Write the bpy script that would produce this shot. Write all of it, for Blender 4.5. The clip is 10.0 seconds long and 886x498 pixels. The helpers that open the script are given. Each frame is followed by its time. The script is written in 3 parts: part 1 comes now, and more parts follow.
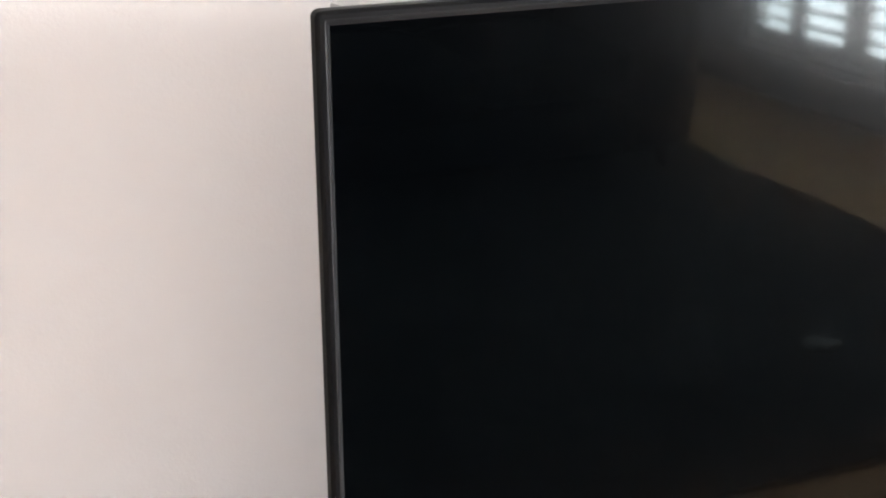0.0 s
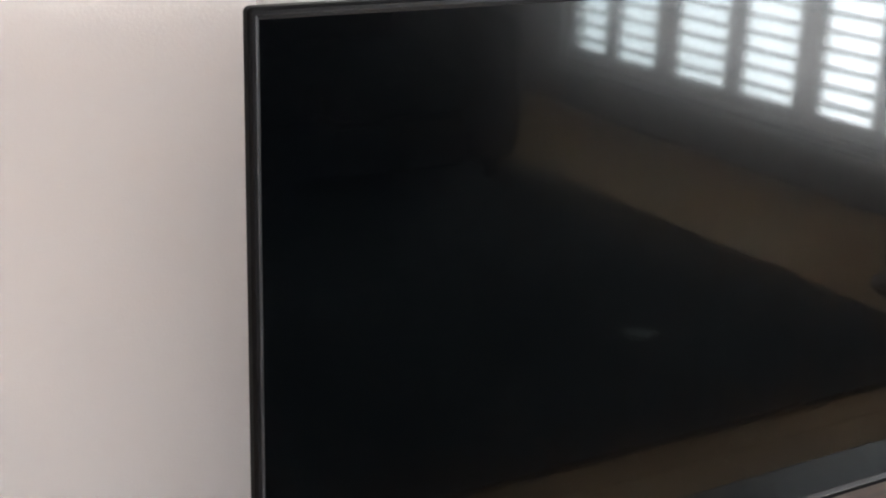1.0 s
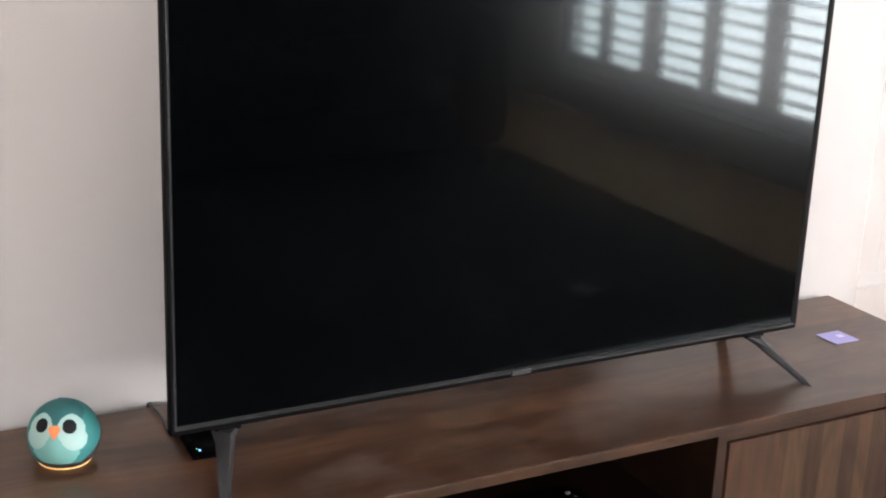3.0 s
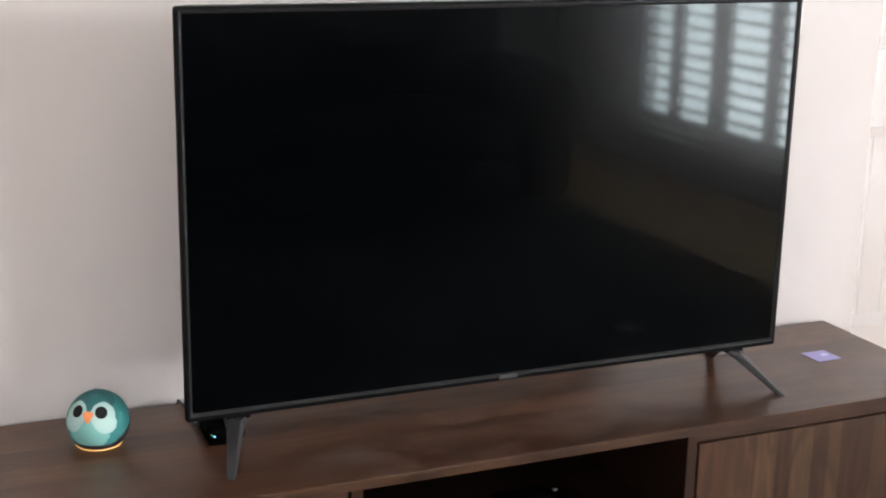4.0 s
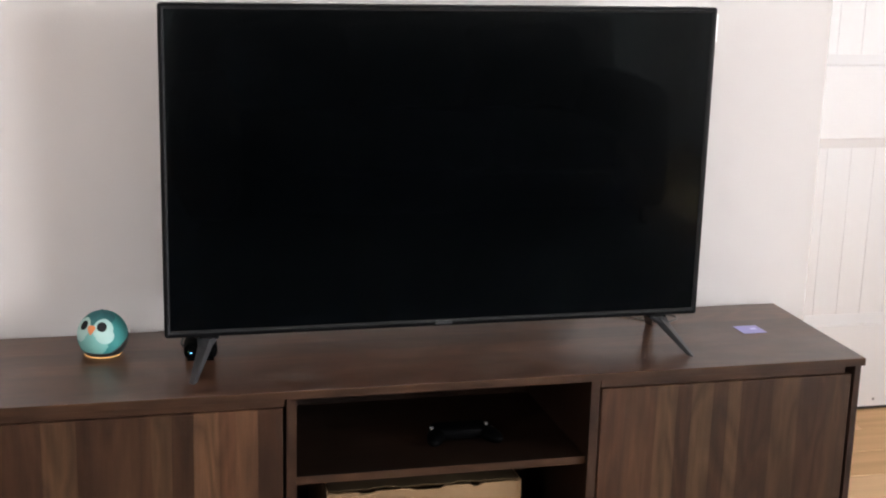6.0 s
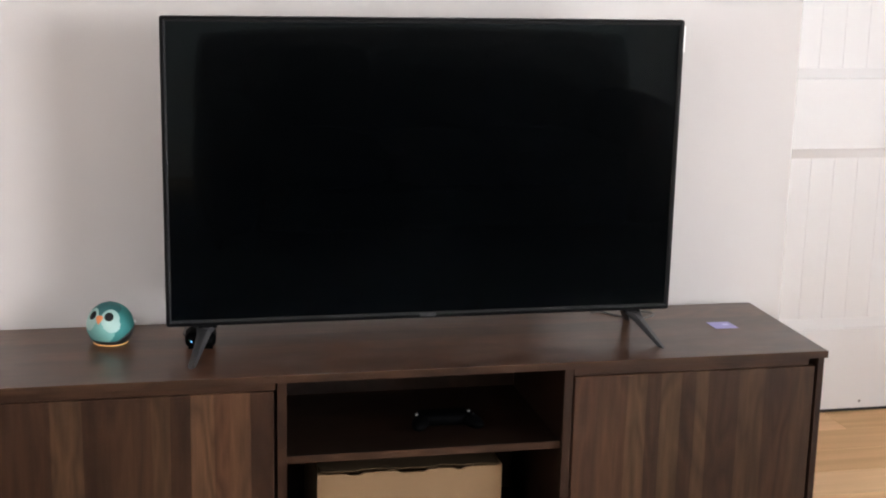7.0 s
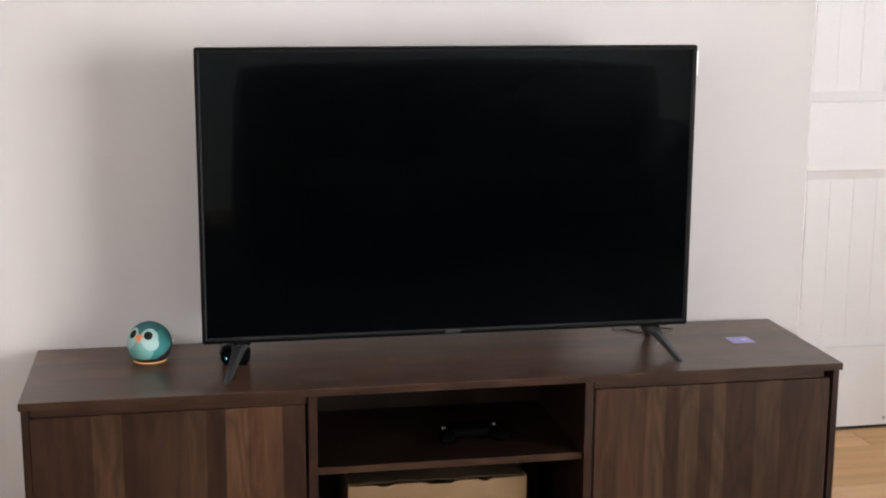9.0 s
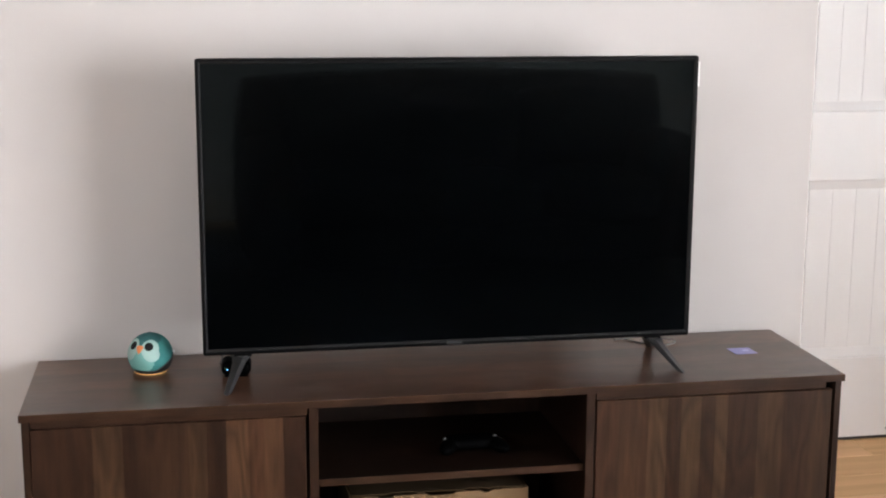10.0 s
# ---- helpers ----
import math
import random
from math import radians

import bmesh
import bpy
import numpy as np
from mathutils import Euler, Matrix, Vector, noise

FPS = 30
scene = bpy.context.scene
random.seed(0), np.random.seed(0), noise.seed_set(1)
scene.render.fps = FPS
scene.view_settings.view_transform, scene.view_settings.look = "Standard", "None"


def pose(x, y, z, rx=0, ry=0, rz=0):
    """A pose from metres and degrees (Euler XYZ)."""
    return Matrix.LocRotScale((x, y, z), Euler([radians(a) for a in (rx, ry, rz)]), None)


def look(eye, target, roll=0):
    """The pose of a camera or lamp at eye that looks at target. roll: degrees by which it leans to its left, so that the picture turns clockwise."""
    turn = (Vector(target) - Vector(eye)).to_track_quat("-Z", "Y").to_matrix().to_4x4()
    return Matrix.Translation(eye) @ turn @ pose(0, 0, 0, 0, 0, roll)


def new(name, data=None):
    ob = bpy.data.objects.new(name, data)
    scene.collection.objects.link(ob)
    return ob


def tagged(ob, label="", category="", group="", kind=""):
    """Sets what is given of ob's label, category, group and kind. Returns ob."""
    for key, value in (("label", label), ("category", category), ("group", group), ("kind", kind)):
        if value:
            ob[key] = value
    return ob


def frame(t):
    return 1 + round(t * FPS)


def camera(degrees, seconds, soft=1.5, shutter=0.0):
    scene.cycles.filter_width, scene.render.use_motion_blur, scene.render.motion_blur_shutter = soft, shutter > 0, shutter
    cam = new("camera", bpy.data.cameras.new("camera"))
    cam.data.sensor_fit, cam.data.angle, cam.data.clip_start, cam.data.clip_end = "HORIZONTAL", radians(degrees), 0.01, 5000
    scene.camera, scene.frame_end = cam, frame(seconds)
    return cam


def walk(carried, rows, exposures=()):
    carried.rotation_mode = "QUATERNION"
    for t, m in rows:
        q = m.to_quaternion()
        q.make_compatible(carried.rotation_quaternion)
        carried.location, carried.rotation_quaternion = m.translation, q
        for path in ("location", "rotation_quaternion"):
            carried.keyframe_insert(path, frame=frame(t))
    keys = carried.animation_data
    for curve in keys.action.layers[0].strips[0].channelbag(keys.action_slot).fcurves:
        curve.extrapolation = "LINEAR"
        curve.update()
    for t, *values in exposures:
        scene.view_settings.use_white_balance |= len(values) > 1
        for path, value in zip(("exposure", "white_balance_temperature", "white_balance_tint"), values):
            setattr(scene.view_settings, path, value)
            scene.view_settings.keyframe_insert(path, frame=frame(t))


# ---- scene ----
cam = camera(35.5, 10.0, soft=2.0)
PATH = [
    (0, (-0.8440, -0.8900, 1.3740), (-0.1030, 0.8480, 0.7090), -0.30),
    (0.5, (-0.9387, -0.9931, 1.3810), (-0.0602, 0.6969, 0.7355), 0.91),
    (1, (-1.0016, -1.0603, 1.3892), (-0.0220, 0.5686, 0.7603), 1.72),
    (1.5, (-1.0821, -1.1949, 1.3854), (-0.0484, 0.4099, 0.7622), 2.28),
    (2, (-1.0987, -1.3381, 1.3910), (-0.0881, 0.2751, 0.7568), 2.77),
    (2.5, (-1.0872, -1.4884, 1.3787), (-0.1147, 0.1394, 0.7720), 2.38),
    (2.7, (-1.0728, -1.5712, 1.3886), (-0.1277, 0.0713, 0.7819), 2.36),
    (3.8, (-1.0321, -1.9360, 1.4057), (-0.2276, -0.1913, 0.8699), 1.45),
    (4, (-1.0016, -2.0078, 1.3986), (-0.2305, -0.2404, 0.8858), 1.13),
    (4.5, (-0.8914, -2.1496, 1.3963), (-0.1804, -0.3548, 0.8989), 1.35),
    (5, (-0.8025, -2.3041, 1.3927), (-0.1724, -0.4786, 0.9103), 1.42),
    (5.5, (-0.7693, -2.4480, 1.3869), (-0.1936, -0.5996, 0.9242), 1.59),
    (5.7, (-0.7224, -2.5284, 1.4019), (-0.1964, -0.6688, 0.9230), 1.59),
    (6.8, (-0.6141, -2.7775, 1.4012), (-0.1784, -0.8873, 0.9444), 1.43),
    (7, (-0.5942, -2.8419, 1.3842), (-0.1762, -0.9434, 0.9433), 1.24),
    (7.5, (-0.5685, -2.9155, 1.3909), (-0.1771, -1.0045, 0.9554), 0.89),
    (8, (-0.5623, -2.9438, 1.3810), (-0.1933, -1.0285, 0.9640), 0.61),
    (8.5, (-0.5809, -2.9586, 1.3818), (-0.2128, -1.0410, 0.9753), 0.43),
    (9, (-0.5780, -2.9729, 1.3741), (-0.2189, -1.0492, 0.9822), 0.25),
    (9.5, (-0.5858, -2.9726, 1.3778), (-0.2261, -1.0461, 0.9968), 0.23),
    (10, (-0.5741, -2.9673, 1.3816), (-0.2180, -1.0401, 0.9997), 0.23),
]
walk(cam, [(t, look(eye, target, roll)) for t, eye, target, roll in PATH],
     [(0.0, 0.15), (0.5, -0.07), (1.0, -0.13), (1.5, -0.17), (2.0, -0.12), (2.7, -0.2), (4.0, -0.5), (5.5, -0.59), (7.0, -0.76), (8.0, -0.89), (10.0, -0.88)])

# ---- daylight ----
world = bpy.data.worlds.new("sky")
scene.world = world
world.use_nodes = True
sky = world.node_tree.nodes.new("ShaderNodeTexSky")
sky.sky_type, sky.sun_disc = "NISHITA", False
sky.sun_elevation, sky.sun_rotation = radians(48), radians(60)
backing = world.node_tree.nodes["Background"]
backing.inputs["Strength"].default_value = 0.12
world.node_tree.links.new(sky.outputs[0], backing.inputs["Color"])

WIN_Y0, WIN_Y1, WIN_Z0, WIN_Z1, WALL_E = -4.20, -1.86, 0.19, 2.10, 2.77
daylight = bpy.data.lights.new("daylight", "AREA")
daylight.shape, daylight.size, daylight.size_y = "RECTANGLE", WIN_Y1 - WIN_Y0 + 0.8, WIN_Z1 - WIN_Z0 + 0.5
daylight.energy, daylight.color = 2850.0, (0.965, 0.965, 0.99)
new("window_daylight", daylight).matrix_world = look((WALL_E + 0.30, (WIN_Y0 + WIN_Y1) / 2, (WIN_Z0 + WIN_Z1) / 2), (0, (WIN_Y0 + WIN_Y1) / 2, (WIN_Z0 + WIN_Z1) / 2))

# fill light: a lamp outside an unseen window added in the west wall
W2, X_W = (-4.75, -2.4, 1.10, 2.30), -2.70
side = bpy.data.lights.new("side_fill", "AREA")
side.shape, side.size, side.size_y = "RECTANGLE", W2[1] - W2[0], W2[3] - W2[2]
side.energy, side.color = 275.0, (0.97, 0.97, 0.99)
new("side_fill_lamp", side).matrix_world = look((X_W - 0.16, (W2[0] + W2[1]) / 2, (W2[2] + W2[3]) / 2), (0, (W2[0] + W2[1]) / 2, (W2[2] + W2[3]) / 2))


# ---- materials ----
def mat(name, color, rough=0.6, metal=0.0, spec=0.5):
    m = bpy.data.materials.new(name)
    m.use_nodes = True
    b = m.node_tree.nodes["Principled BSDF"]
    b.inputs["Base Color"].default_value = (*color, 1)
    b.inputs["Roughness"].default_value = rough
    b.inputs["Metallic"].default_value = metal
    b.inputs["Specular IOR Level"].default_value = spec
    return m, m.node_tree, b


def node(nt, kind, **values):
    n = nt.nodes.new(kind)
    for key, value in values.items():
        n.inputs[key].default_value = value
    return n


def coords(nt, scale=(1, 1, 1), source="Object"):
    tc = nt.nodes.new("ShaderNodeTexCoord")
    mp = node(nt, "ShaderNodeMapping", Scale=scale)
    nt.links.new(tc.outputs[source], mp.inputs["Vector"])
    return mp.outputs["Vector"]


def noise_tex(nt, vector, scale, detail=4.0, rough=0.55):
    n = node(nt, "ShaderNodeTexNoise", Scale=scale, Detail=detail, Roughness=rough)
    nt.links.new(vector, n.inputs["Vector"])
    return n.outputs["Fac"]


def ramp(nt, fac, stops):
    r = nt.nodes.new("ShaderNodeValToRGB")
    els = r.color_ramp.elements
    while len(els) < len(stops):
        els.new(0.5)
    for e, (p, c) in zip(els, stops):
        e.position, e.color = p, (*c, 1)
    nt.links.new(fac, r.inputs["Fac"])
    return r.outputs["Color"]


def mixed(nt, a, b, fac, kind="MIX"):
    m = nt.nodes.new("ShaderNodeMix")
    m.data_type, m.blend_type = "RGBA", kind
    for value, socket in ((fac, m.inputs["Factor"]), (a, m.inputs["A"]), (b, m.inputs["B"])):
        if isinstance(value, bpy.types.NodeSocket):
            nt.links.new(value, socket)
        else:
            socket.default_value = value if isinstance(value, float) else (*value, 1)
    return m.outputs["Result"]


def bumped(nt, b, height, strength, distance):
    n = node(nt, "ShaderNodeBump", Strength=strength, Distance=distance)
    nt.links.new(height, n.inputs["Height"])
    nt.links.new(n.outputs["Normal"], b.inputs["Normal"])


def plain(name, color, rough=0.6, metal=0.0, spec=0.5, vary=0.06, scale=60.0, bump=0.0, source="Object"):
    """A paint, plastic or metal with slight wear in tone and gloss."""
    m, nt, b = mat(name, color, rough, metal, spec)
    v = coords(nt, source=source)
    f = noise_tex(nt, v, scale, 5)
    g = noise_tex(nt, v, scale * 0.08, 3)
    c = mixed(nt, tuple(x * (1 - vary) for x in color), tuple(min(1, x * (1 + vary)) for x in color), g)
    nt.links.new(mixed(nt, c, tuple(x * (1 - vary) for x in color), f), b.inputs["Base Color"])
    if bump:
        bumped(nt, b, f, 0.4, bump)
    return m


def wall_paint(name, color, rough):
    m, nt, b = mat(name, color, rough, spec=0.08)
    v = coords(nt)
    broad = noise_tex(nt, v, 1.3, 4)
    fine = noise_tex(nt, v, 240, 3)
    nt.links.new(mixed(nt, tuple(x * 0.965 for x in color), tuple(x * 1.03 for x in color), broad), b.inputs["Base Color"])
    bumped(nt, b, fine, 0.25, 0.0006)
    return m


def walnut(name, along, across, tone=1.0, boards=None, bands=13.0, gloss=(0.45, 0.6), spec=0.10, relief=0.3, dust=0.0):
    """Dark walnut melamine: the grain runs along one axis, with boards of differing tone side by side across it.
    boards: (start in metres, tone, redness) across the panel; without them the boards fall at random."""
    m, nt, b = mat(name, (0.06, 0.036, 0.024), 0.42, spec=spec)
    tc = nt.nodes.new("ShaderNodeTexCoord")
    sep = nt.nodes.new("ShaderNodeSeparateXYZ")
    nt.links.new(tc.outputs["Object"], sep.inputs[0])
    stretch = [1.0, 1.0, 1.0]
    stretch["xyz".index(along)] = 0.06
    wide = node(nt, "ShaderNodeMapping", Scale=stretch)
    nt.links.new(tc.outputs["Object"], wide.inputs["Vector"])
    wob = noise_tex(nt, wide.outputs["Vector"], 26, 3)
    w = nt.nodes.new("ShaderNodeMath")
    w.operation = "MULTIPLY_ADD"
    w.inputs[1].default_value = 0.014 if boards else 0.002
    nt.links.new(wob, w.inputs[0])
    nt.links.new(sep.outputs["XYZ".index(across.upper())], w.inputs[2])
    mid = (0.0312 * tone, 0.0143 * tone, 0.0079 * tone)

    def shade_of(k, red=0.0):
        return (mid[0] * k * (1 + 0.5 * red), mid[1] * k * (1 - 0.5 * red), mid[2] * k * (1 - 0.5 * red))
    if boards:
        span = node(nt, "ShaderNodeMapRange", **{"From Min": -1.0, "From Max": 1.0})
        nt.links.new(w.outputs[0], span.inputs["Value"])
        stops = []
        for n, (x, k, red) in enumerate(boards):
            x += 0.007
            c = shade_of(k, red)
            if n:
                stops.append((min(max((x + 1.0) / 2, 0), 1), c))
            else:
                stops.append((0.0, c))
        board = ramp(nt, span.outputs[0], stops)
        board.node.color_ramp.interpolation = "CONSTANT"
    else:
        vor = nt.nodes.new("ShaderNodeTexVoronoi")
        vor.voronoi_dimensions = "1D"
        vor.inputs["Scale"].default_value = bands
        nt.links.new(w.outputs[0], vor.inputs["W"])
        cell = nt.nodes.new("ShaderNodeSeparateColor")
        nt.links.new(vor.outputs["Color"], cell.inputs[0])
        board = ramp(nt, cell.outputs[0], [(0.0, shade_of(0.62, 0.04)), (0.5, shade_of(1.0)), (1.0, shade_of(1.5, -0.06))])
    # streaks, and the flame figure of flat-sawn boards
    streak = noise_tex(nt, wide.outputs["Vector"], 120, 6, 0.65)
    shade = mixed(nt, board, ramp(nt, streak, [(0.3, (0.66, 0.65, 0.64)), (0.7, (1.34, 1.32, 1.29))]), 0.7, "MULTIPLY")
    flame = nt.nodes.new("ShaderNodeTexNoise")
    flame.inputs["Scale"].default_value, flame.inputs["Detail"].default_value, flame.inputs["Distortion"].default_value = 9.0, 2.0, 0.6
    some = [1.0, 1.0, 1.0]
    some["xyz".index(along)] = 0.22
    fm = node(nt, "ShaderNodeMapping", Scale=some)
    nt.links.new(tc.outputs["Object"], fm.inputs["Vector"])
    nt.links.new(fm.outputs["Vector"], flame.inputs["Vector"])
    lines = nt.nodes.new("ShaderNodeMath")
    lines.operation = "PINGPONG"
    lines.inputs[1].default_value = 0.07
    nt.links.new(flame.outputs["Fac"], lines.inputs[0])
    shade = mixed(nt, shade, ramp(nt, lines.outputs[0], [(0.0, (0.70, 0.68, 0.67)), (0.07, (1.30, 1.27, 1.23))]), 0.85, "MULTIPLY")
    if dust:
        # pale dust and wiped smears
        film = ramp(nt, noise_tex(nt, coords(nt, (0.6, 1.0, 1.0)), 11, 6, 0.62), [(0.50, (0.0, 0.0, 0.0)), (0.78, (dust, dust, dust))])
        shade = mixed(nt, shade, (0.30, 0.27, 0.25), film)
    nt.links.new(shade, b.inputs["Base Color"])
    fine = [900.0, 900.0, 900.0]
    fine["xyz".index(along)] = 14.0
    pores = node(nt, "ShaderNodeMapping", Scale=fine)
    nt.links.new(tc.outputs["Object"], pores.inputs["Vector"])
    pore = noise_tex(nt, pores.outputs["Vector"], 1.0, 3)
    bumped(nt, b, pore, relief, 0.0004)
    smear = noise_tex(nt, coords(nt), 5, 4)
    rr = node(nt, "ShaderNodeMapRange", **{"To Min": gloss[0], "To Max": gloss[1]})
    nt.links.new(smear, rr.inputs["Value"])
    nt.links.new(rr.outputs[0], b.inputs["Roughness"])
    return m


def oak(name):
    m, nt, b = mat(name, (0.45, 0.28, 0.15), 0.68, spec=0.08)
    info = nt.nodes.new("ShaderNodeObjectInfo")
    tc = nt.nodes.new("ShaderNodeTexCoord")
    off = nt.nodes.new("ShaderNodeVectorMath")
    off.operation = "MULTIPLY_ADD"
    off.inputs[1].default_value = (0.05, 1, 1)
    comb = nt.nodes.new("ShaderNodeCombineXYZ")
    far = nt.nodes.new("ShaderNodeMath")
    far.operation = "MULTIPLY"
    far.inputs[1].default_value = 40.0
    nt.links.new(info.outputs["Random"], far.inputs[0])
    nt.links.new(far.outputs[0], comb.inputs[1])
    nt.links.new(tc.outputs["Object"], off.inputs[0])
    nt.links.new(comb.outputs[0], off.inputs[2])
    grain = noise_tex(nt, off.outputs[0], 30, 6, 0.6)
    broad = noise_tex(nt, off.outputs[0], 7, 3)
    tone = ramp(nt, info.outputs["Random"], [(0.0, (0.64, 0.40, 0.21)), (0.5, (0.74, 0.475, 0.265)), (1.0, (0.80, 0.55, 0.33))])
    c = mixed(nt, tone, ramp(nt, grain, [(0.3, (0.88, 0.85, 0.82)), (0.65, (1.10, 1.10, 1.10))]), 0.8, "MULTIPLY")
    c = mixed(nt, c, ramp(nt, broad, [(0.3, (0.90, 0.88, 0.86)), (0.6, (1.08, 1.08, 1.08))]), 0.7, "MULTIPLY")
    knots = nt.nodes.new("ShaderNodeTexVoronoi")
    knots.inputs["Scale"].default_value = 3.1
    sq = node(nt, "ShaderNodeMapping", Scale=(4.0, 1.0, 1.0))
    nt.links.new(off.outputs[0], sq.inputs["Vector"])
    nt.links.new(sq.outputs["Vector"], knots.inputs["Vector"])
    c = mixed(nt, c, ramp(nt, knots.outputs["Distance"], [(0.03, (0.22, 0.16, 0.12)), (0.11, (1.0, 1.0, 1.0))]), 0.85, "MULTIPLY")
    nt.links.new(c, b.inputs["Base Color"])
    bumped(nt, b, grain, 0.25, 0.0006)
    return m


M_WALL = wall_paint("greige_wall_paint", (0.397, 0.378, 0.3685), 0.8)
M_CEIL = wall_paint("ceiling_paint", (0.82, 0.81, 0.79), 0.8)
M_WHITE = plain("white_door_paint", (0.76, 0.749, 0.753), 0.5, spec=0.25, vary=0.02, scale=25)
M_SHUT = plain("white_shutter_paint", (0.74, 0.75, 0.75), 0.4, vary=0.02)
M_OAK = oak("light_oak_plank")
M_SUB = plain("dark_subfloor", (0.05, 0.04, 0.03), 0.9)
# one walnut: top's tone raised, fronts' lowered, to paint in how light falls
M_TOP = walnut("walnut_top_lit", "x", "y", 1.75, bands=16.0, gloss=(0.29, 0.35), spec=0.52, relief=0.15, dust=0.14)
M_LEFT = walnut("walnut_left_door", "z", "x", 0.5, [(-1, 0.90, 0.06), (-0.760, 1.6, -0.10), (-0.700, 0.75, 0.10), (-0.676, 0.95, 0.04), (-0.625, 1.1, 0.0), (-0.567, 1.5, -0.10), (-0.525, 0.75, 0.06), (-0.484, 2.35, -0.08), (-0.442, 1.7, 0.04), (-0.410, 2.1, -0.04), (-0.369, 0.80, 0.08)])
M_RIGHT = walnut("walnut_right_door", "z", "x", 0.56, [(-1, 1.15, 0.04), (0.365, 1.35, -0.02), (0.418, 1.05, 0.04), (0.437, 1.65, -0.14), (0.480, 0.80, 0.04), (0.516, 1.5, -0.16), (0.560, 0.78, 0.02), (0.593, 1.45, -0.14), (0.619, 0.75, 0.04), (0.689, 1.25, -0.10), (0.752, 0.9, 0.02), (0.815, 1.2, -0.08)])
# next two: tone lowered to paint the open compartment's shade into the boards
M_FRONT = walnut("walnut_upright_shaded", "z", "x", 0.29, bands=15.0)
M_SHELF = walnut("walnut_inner_shaded", "x", "y", 0.22, bands=9.0)
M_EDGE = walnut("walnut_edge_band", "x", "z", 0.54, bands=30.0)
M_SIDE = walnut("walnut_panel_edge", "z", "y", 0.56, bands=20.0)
M_DARKBACK = plain("black_hardboard", (0.02, 0.017, 0.015), 0.8)
M_BEZEL = plain("charcoal_plastic", (0.003, 0.003, 0.0033), 0.36, spec=0.04, vary=0.15)
M_LIP = plain("satin_grey_lip", (0.010, 0.010, 0.0107), 0.38, spec=0.07, vary=0.1)
M_TVBACK = plain("grey_back_plastic", (0.22, 0.22, 0.215), 0.4)
M_LEG = plain("dark_leg_metal", (0.036, 0.036, 0.039), 0.34, 0.6, 0.5)
M_LOGO = plain("grey_badge", (0.022, 0.022, 0.023), 0.45, 0.0, 0.2)
M_GLINT = plain("silver_glint", (0.75, 0.75, 0.74), 0.3)
M_TEAL = plain("teal_fabric", (0.013, 0.135, 0.130), 0.75, vary=0.14, scale=900, bump=0.0004)
M_TEAL_DARK = plain("deep_teal_fabric", (0.009, 0.078, 0.082), 0.75, vary=0.14, scale=900, bump=0.0004)
M_AQUA = plain("pale_aqua_fabric", (0.235, 0.35, 0.325), 0.75, vary=0.08, scale=900, bump=0.0004)
M_MINT = plain("mint_fabric", (0.11, 0.27, 0.245), 0.75, vary=0.10, scale=900, bump=0.0004)
M_EYE = plain("black_print", (0.006, 0.006, 0.007), 0.7, spec=0.12)
M_BEAK = plain("orange_print", (0.50, 0.15, 0.045), 0.65, vary=0.08, scale=700)
M_BLACK = plain("matt_black_plastic", (0.014, 0.014, 0.015), 0.4, vary=0.2)
M_GLOSS = plain("gloss_black_plastic", (0.01, 0.01, 0.011), 0.12, vary=0.2)
M_PAD = plain("black_pad_plastic", (0.0008, 0.0008, 0.0009), 0.55, spec=0.01, vary=0.2)
M_PAD_GLINT = plain("pad_glint", (0.07, 0.07, 0.07), 0.18, spec=0.5)
M_CABLE = plain("black_cable_sheath", (0.02, 0.02, 0.02), 0.5)
M_PALECABLE = plain("clear_grey_cable", (0.09, 0.086, 0.082), 0.4)
M_CARD = plain("lavender_card", (0.29, 0.28, 0.58), 0.4, vary=0.05)
M_CARDMARK = plain("pale_lilac_print", (0.58, 0.58, 0.85), 0.45)
M_CARTON = plain("brown_cardboard", (0.108, 0.062, 0.026), 0.85, vary=0.08, scale=90, bump=0.0005)
M_TORN_SHADED = plain("torn_shaded_cardboard", (0.034, 0.022, 0.012), 0.95, spec=0.05, vary=0.25, scale=160)
M_RUG = plain("charcoal_rug", (0.015, 0.0152, 0.0165), 0.95, vary=0.3, scale=220, bump=0.003)
M_LINT = plain("white_lint", (0.12, 0.11, 0.10), 0.9)
M_TISSUE = plain("white_tissue", (0.82, 0.82, 0.80), 0.9)
M_SOFA = plain("charcoal_upholstery", (0.012, 0.0124, 0.0136), 0.92, spec=0.15, vary=0.2, scale=300, bump=0.0015)
M_SCUFF = plain("grey_scuff", (0.30, 0.29, 0.28), 0.7)
M_GAP = plain("gap_shade", (0.02, 0.018, 0.016), 0.7)

M_SCREEN, nt, bs = mat("dark_screen_glass", (0.0002, 0.00032, 0.00045), 0.05, spec=0.054)
smudge = noise_tex(nt, coords(nt), 6, 5)
sm = node(nt, "ShaderNodeMapRange", **{"To Min": 0.036, "To Max": 0.050})
nt.links.new(smudge, sm.inputs["Value"])
nt.links.new(sm.outputs[0], bs.inputs["Roughness"])
bs.inputs["Specular Tint"].default_value = (0.74, 0.96, 1.0, 1)
bs.inputs["Coat Weight"].default_value = 0.15
bs.inputs["Coat Roughness"].default_value = 0.17
bs.inputs["Coat IOR"].default_value = 1.3


def glow(name, color, strength):
    m, nt, b = mat(name, color, 0.4)
    b.inputs["Emission Color"].default_value = (*color, 1)
    b.inputs["Emission Strength"].default_value = strength
    return m


M_RING = glow("amber_light_ring", (0.90, 0.48, 0.17), 0.40)
M_LED_G = glow("green_led", (0.2, 0.6, 0.25), 0.1)
